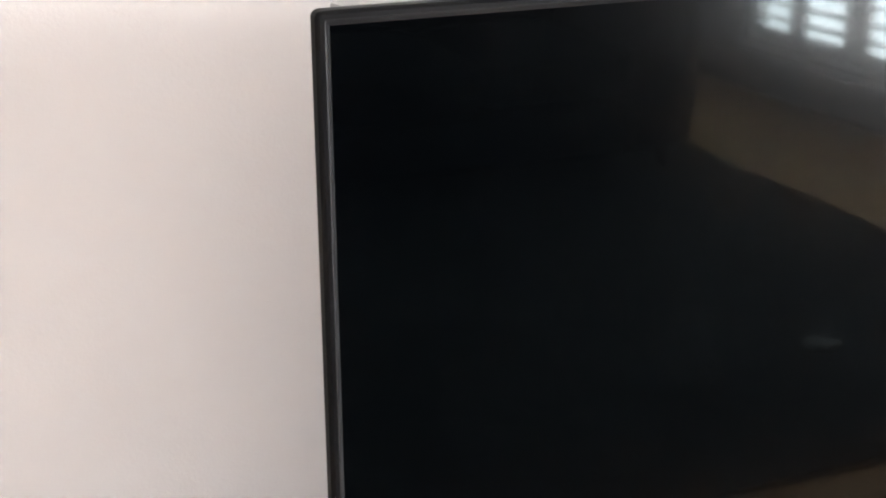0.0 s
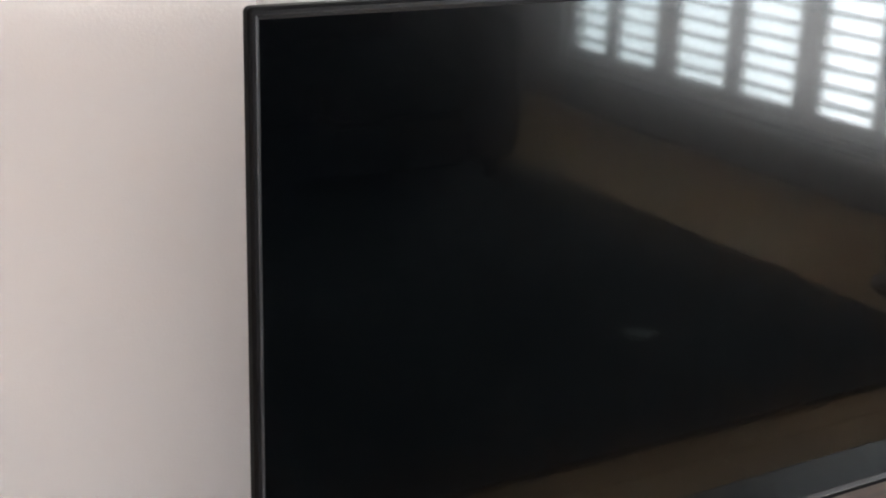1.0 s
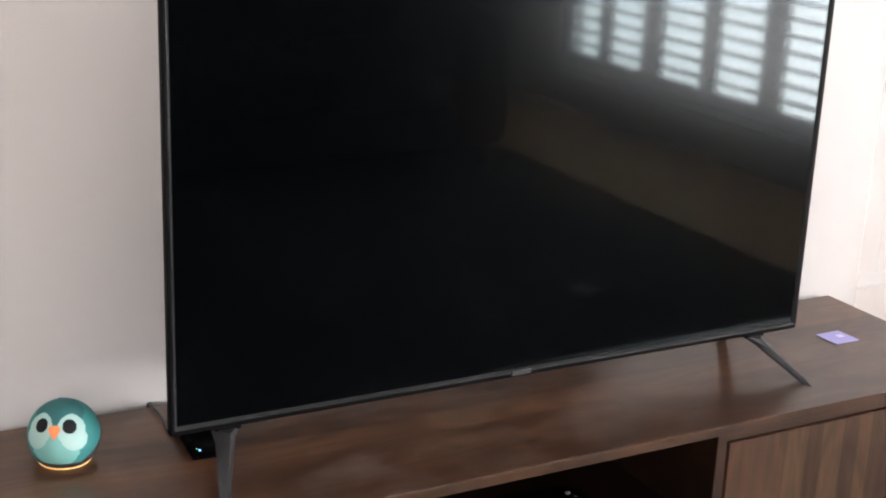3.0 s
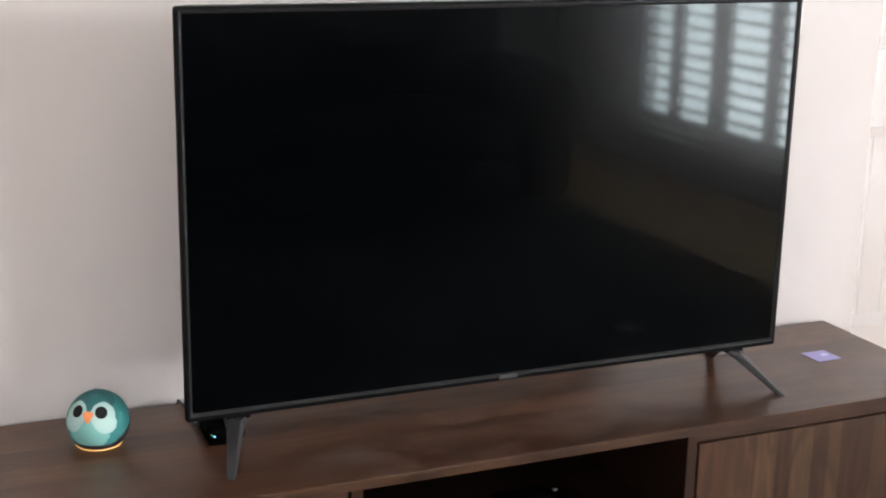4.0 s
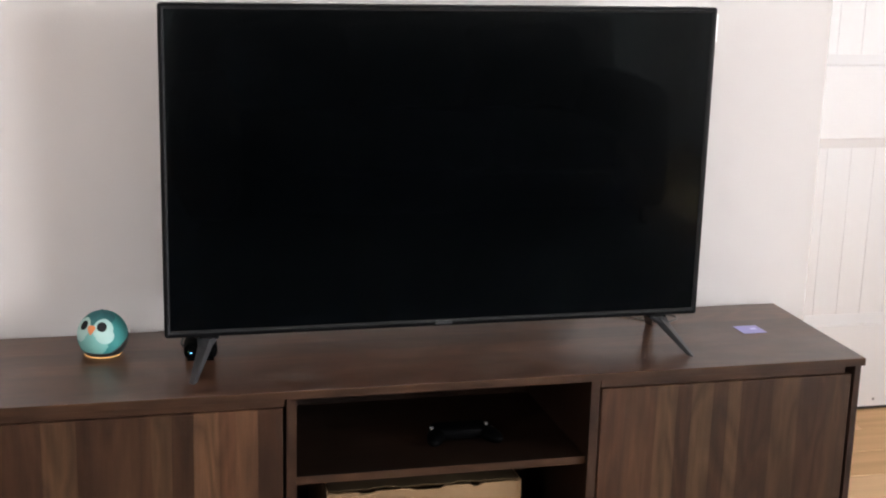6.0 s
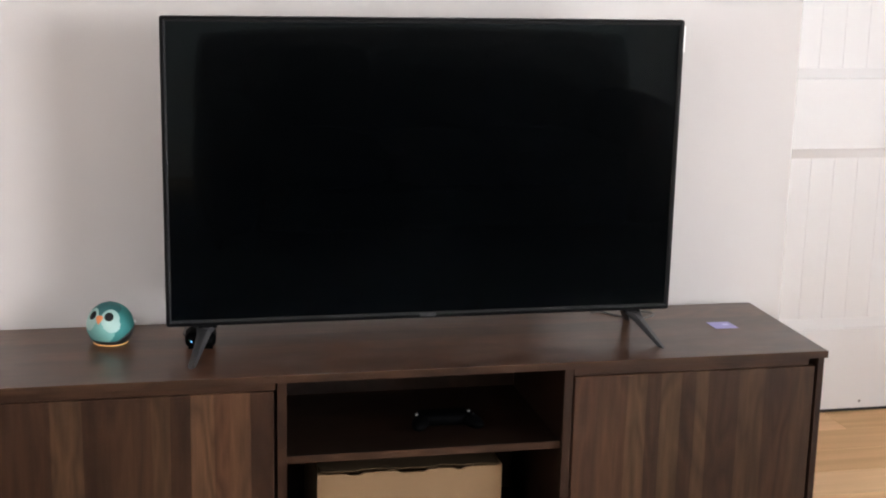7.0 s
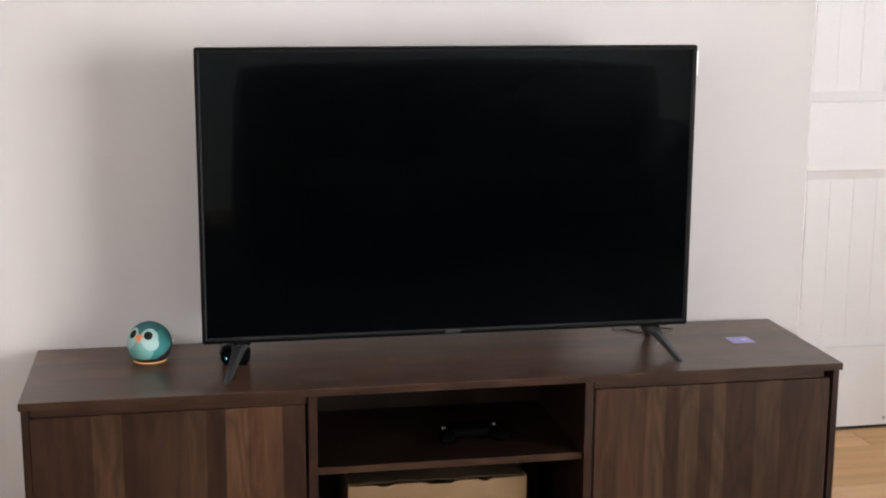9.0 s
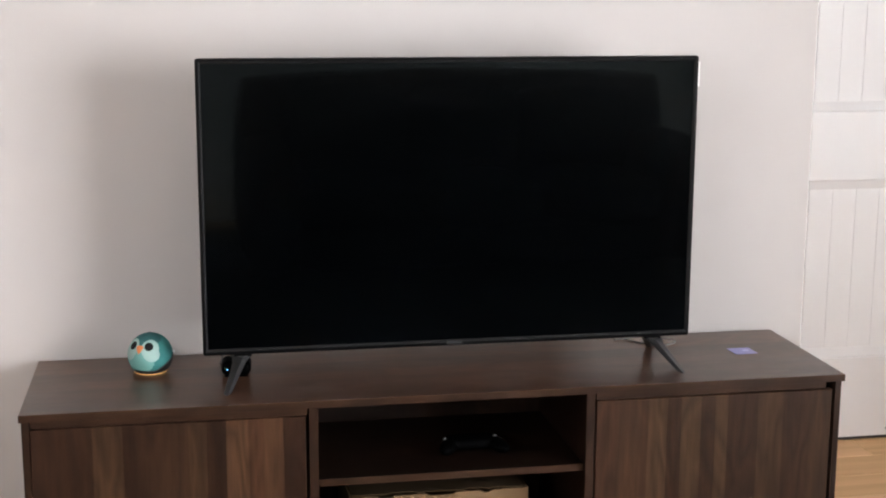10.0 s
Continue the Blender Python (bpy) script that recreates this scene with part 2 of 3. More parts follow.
M_LED_B = glow("blue_led", (0.15, 0.45, 1.0), 4.0)


# ---- mesh helpers ----
def box_bm(x0, x1, y0, y1, z0, z1, bevel=0.0, seg=2, bm=None):
    own = bmesh.new()
    bmesh.ops.create_cube(own, size=1.0, matrix=Matrix.LocRotScale(((x0 + x1) / 2, (y0 + y1) / 2, (z0 + z1) / 2), None, (x1 - x0, y1 - y0, z1 - z0)))
    if bevel:
        bmesh.ops.bevel(own, geom=own.edges[:], offset=bevel, segments=seg, affect="EDGES", profile=0.5)
    if bm is None:
        return own
    joined(bm, own)
    return bm


def joined(bm, other):
    """Adds the other bmesh to bm."""
    me = bpy.data.meshes.new("joint")
    other.to_mesh(me)
    other.free()
    bm.from_mesh(me)
    bpy.data.meshes.remove(me)
    return bm


def prism(points, y0, y1, bevel=0.0):
    """A plate with the outline given in x and z, from y0 to y1."""
    bm = bmesh.new()
    face = bm.faces.new([bm.verts.new((x, y0, z)) for x, z in points])
    out = bmesh.ops.extrude_face_region(bm, geom=[face])
    bmesh.ops.translate(bm, vec=(0, y1 - y0, 0), verts=[v for v in out["geom"] if isinstance(v, bmesh.types.BMVert)])
    bmesh.ops.recalc_face_normals(bm, faces=bm.faces[:])
    if bevel:
        bmesh.ops.bevel(bm, geom=bm.edges[:], offset=bevel, segments=2, affect="EDGES", profile=0.5)
    return bm


def lathe(profile, steps=48):
    """A turned body from (radius, z) pairs."""
    bm = bmesh.new()
    rings = []
    for r, z in profile:
        rings.append([bm.verts.new((r * math.cos(2 * math.pi * k / steps), r * math.sin(2 * math.pi * k / steps), z)) for k in range(steps)])
    for a, b in zip(rings, rings[1:]):
        for k in range(steps):
            bm.faces.new((a[k], a[(k + 1) % steps], b[(k + 1) % steps], b[k]))
    bm.faces.new(rings[0][::-1])
    bm.faces.new(rings[-1])
    bmesh.ops.recalc_face_normals(bm, faces=bm.faces[:])
    return bm


def tube(points, radius, steps=8):
    """A cable along a smooth line through the points."""
    pts = [Vector(p) for p in points]
    line = []
    for i in range(len(pts) - 1):
        p0, p1, p2, p3 = pts[max(i - 1, 0)], pts[i], pts[i + 1], pts[min(i + 2, len(pts) - 1)]
        for k in range(8):
            u = k / 8
            line.append(0.5 * (2 * p1 + (p2 - p0) * u + (2 * p0 - 5 * p1 + 4 * p2 - p3) * u * u + (3 * p1 - p0 - 3 * p2 + p3) * u ** 3))
    line.append(pts[-1])
    bm = bmesh.new()
    rings = []
    for i, p in enumerate(line):
        d = (line[min(i + 1, len(line) - 1)] - line[max(i - 1, 0)]).normalized()
        a = d.orthogonal().normalized() if not rings else (side - side.dot(d) * d).normalized()
        side = a
        b = d.cross(a)
        rings.append([bm.verts.new(p + radius * (math.cos(2 * math.pi * k / steps) * a + math.sin(2 * math.pi * k / steps) * b)) for k in range(steps)])
    for r, s in zip(rings, rings[1:]):
        for k in range(steps):
            bm.faces.new((r[k], r[(k + 1) % steps], s[(k + 1) % steps], s[k]))
    bm.faces.new(rings[0][::-1])
    bm.faces.new(rings[-1])
    bmesh.ops.recalc_face_normals(bm, faces=bm.faces[:])
    return bm


def mesh_of(name, bm, material, smooth=False):
    me = bpy.data.meshes.new(name)
    bm.to_mesh(me)
    bm.free()
    me.materials.append(material)
    if smooth:
        for p in me.polygons:
            p.use_smooth = True
    return me


def part(name, bm, material, parent, label="", smooth=False):
    ob = new(name, mesh_of(name, bm, material, smooth))
    ob.parent = parent
    if label:
        tagged(ob, label)
    return ob


def thing(name, place, label, category, group="", kind=""):
    ob = new(name)
    ob.location = place
    ob.empty_display_size = 0.05
    return tagged(ob, label, category, group, kind)


def structure(name, bm, material, label, category):
    return tagged(new(name, mesh_of(name, bm, material)), label, category, kind="structure")


# ---- the room ----
FLOOR_Z, CEIL_Z = 0.0, 2.60
Y_S, Y_N, X_C, Y_D = -5.05, 0.262, 0.960, 0.790
structure("wall_north", box_bm(X_W - 0.12, X_C, Y_N, Y_D + 0.12, 0, CEIL_Z, 0.002), M_WALL, "light greige painted wall behind the television", "wall")
DX0, DX1, DH = 1.03, 1.79, 2.03
bm = box_bm(X_C, DX0 - 0.01, Y_D, Y_D + 0.12, 0, CEIL_Z)
box_bm(DX1 + 0.01, WALL_E + 0.14, Y_D, Y_D + 0.12, 0, CEIL_Z, bm=bm)
box_bm(DX0 - 0.01, DX1 + 0.01, Y_D, Y_D + 0.12, DH + 0.015, CEIL_Z, bm=bm)
structure("wall_alcove", bm, M_WALL, "greige wall of the recess that holds the door", "wall")
bm = box_bm(WALL_E, WALL_E + 0.14, Y_S, WIN_Y0, 0, CEIL_Z)
box_bm(WALL_E, WALL_E + 0.14, WIN_Y1, Y_D, 0, CEIL_Z, bm=bm)
box_bm(WALL_E, WALL_E + 0.14, WIN_Y0, WIN_Y1, 0, WIN_Z0, bm=bm)
box_bm(WALL_E, WALL_E + 0.14, WIN_Y0, WIN_Y1, WIN_Z1, CEIL_Z, bm=bm)
structure("wall_east", bm, M_WALL, "greige wall with a wide shuttered window", "wall")
# south wall takes the ceiling's white, standing in for more light on it
structure("wall_south", box_bm(X_W - 0.12, WALL_E + 0.14, Y_S - 0.12, Y_S, 0, CEIL_Z), M_CEIL, "wall across the room behind the sofa, whitened to look brighter lit", "wall")
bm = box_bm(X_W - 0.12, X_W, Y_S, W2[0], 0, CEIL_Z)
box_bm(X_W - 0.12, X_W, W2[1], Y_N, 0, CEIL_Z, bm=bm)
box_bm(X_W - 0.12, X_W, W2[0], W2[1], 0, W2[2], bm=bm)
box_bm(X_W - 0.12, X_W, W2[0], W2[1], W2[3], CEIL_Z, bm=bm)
structure("wall_west", bm, M_WALL, "greige side wall with an opening added for fill light", "wall")
structure("ceiling", box_bm(X_W - 0.12, WALL_E + 0.14, Y_S - 0.12, Y_D + 0.12, CEIL_Z, CEIL_Z + 0.1), M_CEIL, "flat white painted ceiling", "ceiling")
floor = structure("floor", box_bm(X_W - 0.12, WALL_E + 0.14, Y_S - 0.12, Y_D + 0.12, -0.08, -0.014), M_SUB, "light oak plank floor with small knots", "floor")


# ---- window with louvred shutters in the east wall ----
window = tagged(new("window_1"), "wide window with white louvred shutters, slats open", "window", kind="structure")
window.location = (WALL_E, 0, 0)
bm = box_bm(-0.012, 0.09, WIN_Y0, WIN_Y0 + 0.035, WIN_Z0, WIN_Z1)
box_bm(-0.012, 0.09, WIN_Y1 - 0.035, WIN_Y1, WIN_Z0, WIN_Z1, bm=bm)
box_bm(-0.012, 0.09, WIN_Y0 + 0.035, WIN_Y1 - 0.035, WIN_Z1 - 0.04, WIN_Z1, bm=bm)
box_bm(-0.012, 0.09, WIN_Y0 + 0.035, WIN_Y1 - 0.035, WIN_Z0, WIN_Z0 + 0.03, bm=bm)
part("window_frame", bm, M_SHUT, window)
part("window_sill", box_bm(-0.05, -0.012, WIN_Y0 - 0.04, WIN_Y1 + 0.04, WIN_Z0 - 0.03, WIN_Z0, 0.004), M_SHUT, window)
PANELS = [(-4.11, -3.88), (-3.79, -3.53), (-3.39, -3.09), (-2.99, -2.70), (-2.57, -2.30), (-2.23, -1.97)]
L0, L1, PITCH = 0.297, 2.00, 0.067
edges = [WIN_Y0 + 0.037] + [(a[1] + b[0]) / 2 for a, b in zip(PANELS, PANELS[1:])] + [WIN_Y1 - 0.037]
for (a, b), e0, e1 in zip(PANELS, edges, edges[1:]):
    bm = box_bm(0.02, 0.048, e0 + 0.001, a, WIN_Z0 + 0.032, WIN_Z1 - 0.042)
    box_bm(0.02, 0.048, b, e1 - 0.001, WIN_Z0 + 0.032, WIN_Z1 - 0.042, bm=bm)
    box_bm(0.021, 0.047, a, b, WIN_Z0 + 0.032, L0 - 0.012, bm=bm)
    box_bm(0.021, 0.047, a, b, L1 + 0.012, WIN_Z1 - 0.042, bm=bm)
    panel = part("shutter_panel", bm, M_SHUT, window)
    prof = [(0.0385 * math.cos(u), 0.0078 * math.sin(u)) for u in (2 * math.pi * k / 10 for k in range(10))]
    lv = bmesh.new()
    rows = [[lv.verts.new((x, y, z)) for x, z in prof] for y in (a + 0.002, b - 0.002)]
    for k in range(10):
        lv.faces.new((rows[0][k], rows[0][(k + 1) % 10], rows[1][(k + 1) % 10], rows[1][k]))
    lv.faces.new(rows[0][::-1])
    lv.faces.new(rows[1])
    bmesh.ops.recalc_face_normals(lv, faces=lv.faces[:])
    me = mesh_of("louver", lv, M_SHUT, True)
    n = int((L1 - L0) / PITCH)
    for k in range(n + 1):
        ob = new("louver", me)
        ob.parent = panel
        ob.location = (0.034, 0, L0 + PITCH * (k + 0.5))
        ob.rotation_euler = (0, radians(0.5 + random.uniform(-2, 2)), 0)
structure("backdrop", box_bm(WALL_E + 0.40, WALL_E + 0.42, WIN_Y0 - 0.6, WIN_Y1 + 0.6, -0.3, 2.9), M_CEIL, "pale hazy daylight outside the shutters", "backdrop")


# ---- unseen west window, added for the fill light ----
window = tagged(new("fill_window"), "unseen white-framed window added for the side fill light", "window", kind="structure")
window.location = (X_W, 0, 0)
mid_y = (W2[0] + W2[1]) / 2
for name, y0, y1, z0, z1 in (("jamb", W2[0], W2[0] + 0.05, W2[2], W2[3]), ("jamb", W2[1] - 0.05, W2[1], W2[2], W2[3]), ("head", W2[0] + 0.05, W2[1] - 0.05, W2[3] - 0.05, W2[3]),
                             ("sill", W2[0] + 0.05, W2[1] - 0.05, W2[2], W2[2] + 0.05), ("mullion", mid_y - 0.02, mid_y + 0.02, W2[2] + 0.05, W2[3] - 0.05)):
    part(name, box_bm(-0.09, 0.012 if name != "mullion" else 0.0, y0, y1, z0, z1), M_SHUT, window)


# ---- white plank-panelled door in the recess ----
door = tagged(new("door_1"), "closed white door with two recessed plank panels", "door", kind="structure")
door.location = (0, Y_D, 0)
ST, DB = 0.115, 0.012
PX0, PX1 = DX0 + ST, DX1 - ST
OPEN = [(0.262, 0.806), (1.006, DH - 0.12)]
part("door_core", box_bm(DX0, DX1, 0.026, 0.04, DB, DH), M_WHITE, door)
bm = box_bm(DX0, PX0, 0, 0.026, DB, DH)
box_bm(PX1, DX1, 0, 0.026, DB, DH, bm=bm)
part("stile", bm, M_WHITE, door)
for z0, z1 in ((DB, OPEN[0][0]), (OPEN[0][1], OPEN[1][0]), (OPEN[1][1], DH)):
    part("rail", box_bm(PX0, PX1, 0, 0.026, z0, z1), M_WHITE, door)
pw = 0.0742
first = 1.2222 - pw
for z0, z1 in OPEN:
    # sloped moulding round the panel
    inset, deep = 0.030, 0.019
    bm = bmesh.new()
    outer = [bm.verts.new((x, 0.0, z)) for x, z in ((PX0, z0), (PX1, z0), (PX1, z1), (PX0, z1))]
    lip = [bm.verts.new((x, 0.006, z)) for x, z in ((PX0 + 0.004, z0 + 0.004), (PX1 - 0.004, z0 + 0.004), (PX1 - 0.004, z1 - 0.004), (PX0 + 0.004, z1 - 0.004))]
    inner = [bm.verts.new((x, deep, z)) for x, z in ((PX0 + inset, z0 + inset), (PX1 - inset, z0 + inset), (PX1 - inset, z1 - inset), (PX0 + inset, z1 - inset))]
    back = [bm.verts.new((x, 0.025, z)) for x, z in ((PX0 + inset, z0 + inset), (PX1 - inset, z0 + inset), (PX1 - inset, z1 - inset), (PX0 + inset, z1 - inset))]
    for ra, rb in ((outer, lip), (lip, inner), (inner, back)):
        for k in range(4):
            bm.faces.new((ra[k], ra[(k + 1) % 4], rb[(k + 1) % 4], rb[k]))
    bmesh.ops.recalc_face_normals(bm, faces=bm.faces[:])
    part("panel_moulding", bm, M_WHITE, door)
    x = PX0 + inset
    cuts = [x] + [c for c in (first + pw * k for k in range(12)) if x + 0.02 < c < PX1 - inset - 0.02] + [PX1 - inset]
    for c0, c1 in zip(cuts, cuts[1:]):
        part("plank", box_bm(c0 + 0.0002, c1 - 0.0002, deep + 0.001, 0.026, z0 + inset - 0.001, z1 - inset + 0.001, 0.0010, 1), M_WHITE, door)
part("scuff", lathe([(0.0046, 0.0), (0.0044, 0.0002), (0.002, 0.0004)], 12), M_SCUFF, door, "small grey scuff mark").matrix_local = pose(1.508, -0.0001, 0.033, 90)
# dark strip added in the gap below the door, as painted shade
part("door_gap_shade", box_bm(DX0 + 0.002, DX1 - 0.002, 0.006, 0.034, 0.002, DB - 0.001), M_GAP, door, "dark strip standing in for the shaded gap under the door")


# ---- media console ----
SX0, SX1, SY0, SY1, SH = -0.932, 0.868, -0.170, 0.246, 0.510
CX = (SX0 + SX1) / 2
console = thing("media_console", (CX, 0, 0), "long dark walnut media console with two doors and open shelf", "media console")


def cbox(name, x0, x1, y0, y1, z0, z1, material, bevel=0.0012, parent=console, label=""):
    return part(name, box_bm(x0 - CX, x1 - CX, y0, y1, z0, z1, bevel, 1), material, parent, label)


TT = 0.016
DVL, DVR = (-0.342, -0.323), (0.266, 0.285)
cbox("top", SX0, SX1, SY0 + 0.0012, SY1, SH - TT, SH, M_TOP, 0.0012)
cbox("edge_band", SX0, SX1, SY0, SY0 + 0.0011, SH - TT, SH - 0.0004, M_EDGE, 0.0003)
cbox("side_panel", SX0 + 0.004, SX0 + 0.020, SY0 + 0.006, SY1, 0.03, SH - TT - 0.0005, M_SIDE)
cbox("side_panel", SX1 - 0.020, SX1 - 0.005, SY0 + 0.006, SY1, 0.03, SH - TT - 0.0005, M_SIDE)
for d in (DVL, DVR):
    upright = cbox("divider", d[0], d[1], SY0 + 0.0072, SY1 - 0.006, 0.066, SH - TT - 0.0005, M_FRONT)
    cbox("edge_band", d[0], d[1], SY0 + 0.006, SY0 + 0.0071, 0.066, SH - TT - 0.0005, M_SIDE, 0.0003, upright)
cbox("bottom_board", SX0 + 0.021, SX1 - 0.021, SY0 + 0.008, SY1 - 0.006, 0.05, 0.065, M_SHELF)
cbox("plinth", SX0 + 0.021, SX1 - 0.021, SY0 + 0.03, SY0 + 0.045, 0.0, 0.0495, M_EDGE)
for x in (SX0 + 0.03, SX1 - 0.06):
    for y in (SY0 + 0.06, SY1 - 0.06):
        cbox("foot", x, x + 0.03, y, y + 0.03, 0.0, 0.0495, M_DARKBACK)
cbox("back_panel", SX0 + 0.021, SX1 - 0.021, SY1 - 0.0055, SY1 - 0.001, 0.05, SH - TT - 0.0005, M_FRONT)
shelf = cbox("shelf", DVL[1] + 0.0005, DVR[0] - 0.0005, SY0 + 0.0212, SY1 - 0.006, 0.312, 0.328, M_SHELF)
cbox("edge_band", DVL[1] + 0.0005, DVR[0] - 0.0005, SY0 + 0.020, SY0 + 0.0211, 0.312, 0.3278, M_EDGE, 0.0003, shelf)
for x0, x1 in ((SX0 + 0.022, DVL[0] - 0.002), (DVR[1] + 0.002, SX1 - 0.022)):
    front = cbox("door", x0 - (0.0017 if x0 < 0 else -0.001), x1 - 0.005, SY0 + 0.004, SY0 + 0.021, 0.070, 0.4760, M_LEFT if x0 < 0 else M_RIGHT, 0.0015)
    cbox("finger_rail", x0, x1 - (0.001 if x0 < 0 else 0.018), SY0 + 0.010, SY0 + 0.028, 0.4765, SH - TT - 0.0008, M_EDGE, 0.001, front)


# ---- television ----
TW, TZ0, TZ1 = 0.5575, 0.5702, 1.2165
tv = thing("television", (0, 0, 0.51), "large flat television, dark screen, on two splayed legs", "television")
tz0, tz1 = TZ0 - 0.51, TZ1 - 0.51


def frame_ring(loops, radius=0.006):
    """A closed frame with rounded corners from rectangles (left, right, bottom, top, y), one after another."""
    bm = bmesh.new()
    rings = []
    for x0, x1, z0, z1, y in loops:
        r = max(radius - (x0 + TW), 0.0008)
        ring = []
        for cx, cz, turn in ((x0 + r, z0 + r, 180), (x1 - r, z0 + r, 270), (x1 - r, z1 - r, 0), (x0 + r, z1 - r, 90)):
            for k in range(5):
                u = radians(turn + 22.5 * k)
                ring.append(bm.verts.new((cx + r * math.cos(u), y, cz + r * math.sin(u))))
        rings.append(ring)
    n = len(rings[0])
    for a, b in zip(rings, rings[1:] + rings[:1]):
        for k in range(n):
            bm.faces.new((a[k], a[(k + 1) % n], b[(k + 1) % n], b[k]))
    bmesh.ops.recalc_face_normals(bm, faces=bm.faces[:])
    return bm


B, C, L = 0.0115, 0.0142, 0.0068
bm = frame_ring([
    (-TW + 0.004, TW - 0.004, tz0 + 0.003, tz1 - 0.004, 0.0180),
    (-TW + 0.0008, TW - 0.0008, tz0 + 0.0004, tz1 - 0.0008, 0.0130),
    (-TW, TW, tz0, tz1, 0.0095),
    (-TW + 0.0008, TW - 0.0008, tz0 + 0.0008, tz1 - 0.0008, 0.0036),
    (-TW + 0.0022, TW - 0.0022, tz0 + 0.0026, tz1 - 0.0022, 0.0014),
    (-TW + 0.0036, TW - 0.0036, tz0 + 0.0064, tz1 - 0.0036, 0.0004),
    (-TW + L, TW - L, tz0 + 0.0090, tz1 - L, 0.0002),
    (-TW + L, TW - L, tz0 + 0.0090, tz1 - L, 0.0180),
])
part("bezel", bm, M_BEZEL, tv)
bm = frame_ring([
    (-TW + L + 0.0001, TW - L - 0.0001, tz0 + 0.0091, tz1 - L - 0.0001, 0.0003),
    (-TW + L + 0.0012, TW - L - 0.0012, tz0 + 0.0100, tz1 - L - 0.0012, 0.0006),
    (-TW + B, TW - B, tz0 + C, tz1 - B, 0.0038),
    (-TW + B, TW - B, tz0 + C, tz1 - B, 0.0178),
    (-TW + L + 0.0001, TW - L - 0.0001, tz0 + 0.0091, tz1 - L - 0.0001, 0.0178),
])
part("inner_lip", bm, M_LIP, tv, "thin satin grey inner lip")
part("screen", box_bm(-TW + B - 0.0005, TW - B + 0.0005, 0.0045, 0.012, tz0 + C - 0.0005, tz1 - B + 0.0005), M_SCREEN, tv, "glossy dark screen")
part("rear_cover", box_bm(-TW + 0.026, TW - 0.026, 0.0182, 0.048, tz0 + 0.003, tz1 - 0.0015, 0.003), M_TVBACK, tv, "grey rear cover")
bm = prism([(-0.40, tz0 + 0.01), (0.40, tz0 + 0.01), (0.36, tz0 + 0.30), (-0.36, tz0 + 0.30)], 0.0482, 0.088, 0.008)
part("electronics_hump", bm, M_TVBACK, tv)
part("badge", box_bm(-0.0165, 0.0185, -0.0016, 0.0012, tz0 + 0.0045, tz0 + 0.0128, 0.0009), M_LOGO, tv, "small raised grey maker's badge")
# pale strip added as a painted window glint on the set's side edge
part("edge_glint", box_bm(TW - 0.001, TW + 0.0042, 0.0085, 0.0095, tz1 - 0.070, tz1 - 0.014), M_GLINT, tv, "bright strip standing in for the glint on the side edge")
for s in (-1, 1):
    # one leg: a cast block under the set with a front and a rear foot
    bm = box_bm(min(s * 0.452, s * 0.490), max(s * 0.452, s * 0.490), 0.006, 0.062, tz0 - 0.006, tz0 + 0.004, 0.002)
    leg = part("leg", bm, M_BEZEL, tv)
    for tip_y, root_y in ((-0.090, 0.014), (0.135, 0.056)):
        bm = bmesh.new()
        rings = []
        for u, hx, hy in ((0.0, 0.0225, 0.0160), (0.22, 0.0145, 0.0140), (0.92, 0.0086, 0.0090), (1.0, 0.0082, 0.0085)):
            cx, cy, cz = s * (0.472 + (0.5095 - 0.472) * u), root_y + (tip_y - root_y) * u, (tz0 - 0.003) * (1 - u)
            rings.append([bm.verts.new((cx + a * hx, cy + b * hy, cz)) for a, b in ((-1, 0.3), (-0.75, -0.3), (-0.12, -1.35), (0.0, -1.35), (1, 0.3), (0.6, 1.2), (-0.7, 1.2))])
        for a, b in zip(rings, rings[1:]):
            for k in range(7):
                bm.faces.new((a[k], a[(k + 1) % 7], b[(k + 1) % 7], b[k]))
        bm.faces.new(rings[0][::-1])
        bm.faces.new(rings[-1])
        bmesh.ops.recalc_face_normals(bm, faces=bm.faces[:])
        part("foot", bm, M_LEG, leg)


# ---- round smart speaker with a bird face ----
OWL = (-0.674, 0.117, 0.51)
RO = 0.0500
owl = thing("smart_speaker", OWL, "round teal smart speaker with a printed bird face", "speaker")
ZC = 0.0395
TURN, TIP = -29.0, 24.0


def dome(flat_z):
    prof = [(math.sqrt(max(RO ** 2 - (flat_z - ZC) ** 2, 1e-6)), flat_z)]
    for k in range(1, 40):
        z = flat_z + (ZC + RO - flat_z) * (1 - math.cos(math.pi * k / 40)) / 2
        prof.append((math.sqrt(max(RO ** 2 - (z - ZC) ** 2, 1e-8)), z))
    prof.append((0.0006, ZC + RO - 0.0001))
    return lathe(prof, 64)


def on_ball(azim, elev, r):
    """A point of the ball, by angles from the middle of the face, which is turned and tipped up."""
    a, e = radians(azim), radians(elev)
    v = Vector((r * math.cos(e) * math.sin(a), -r * math.cos(e) * math.cos(a), r * math.sin(e)))
    return Matrix.Rotation(radians(TURN), 3, "Z") @ Matrix.Rotation(radians(-TIP), 3, "X") @ v + Vector((0, 0, ZC))


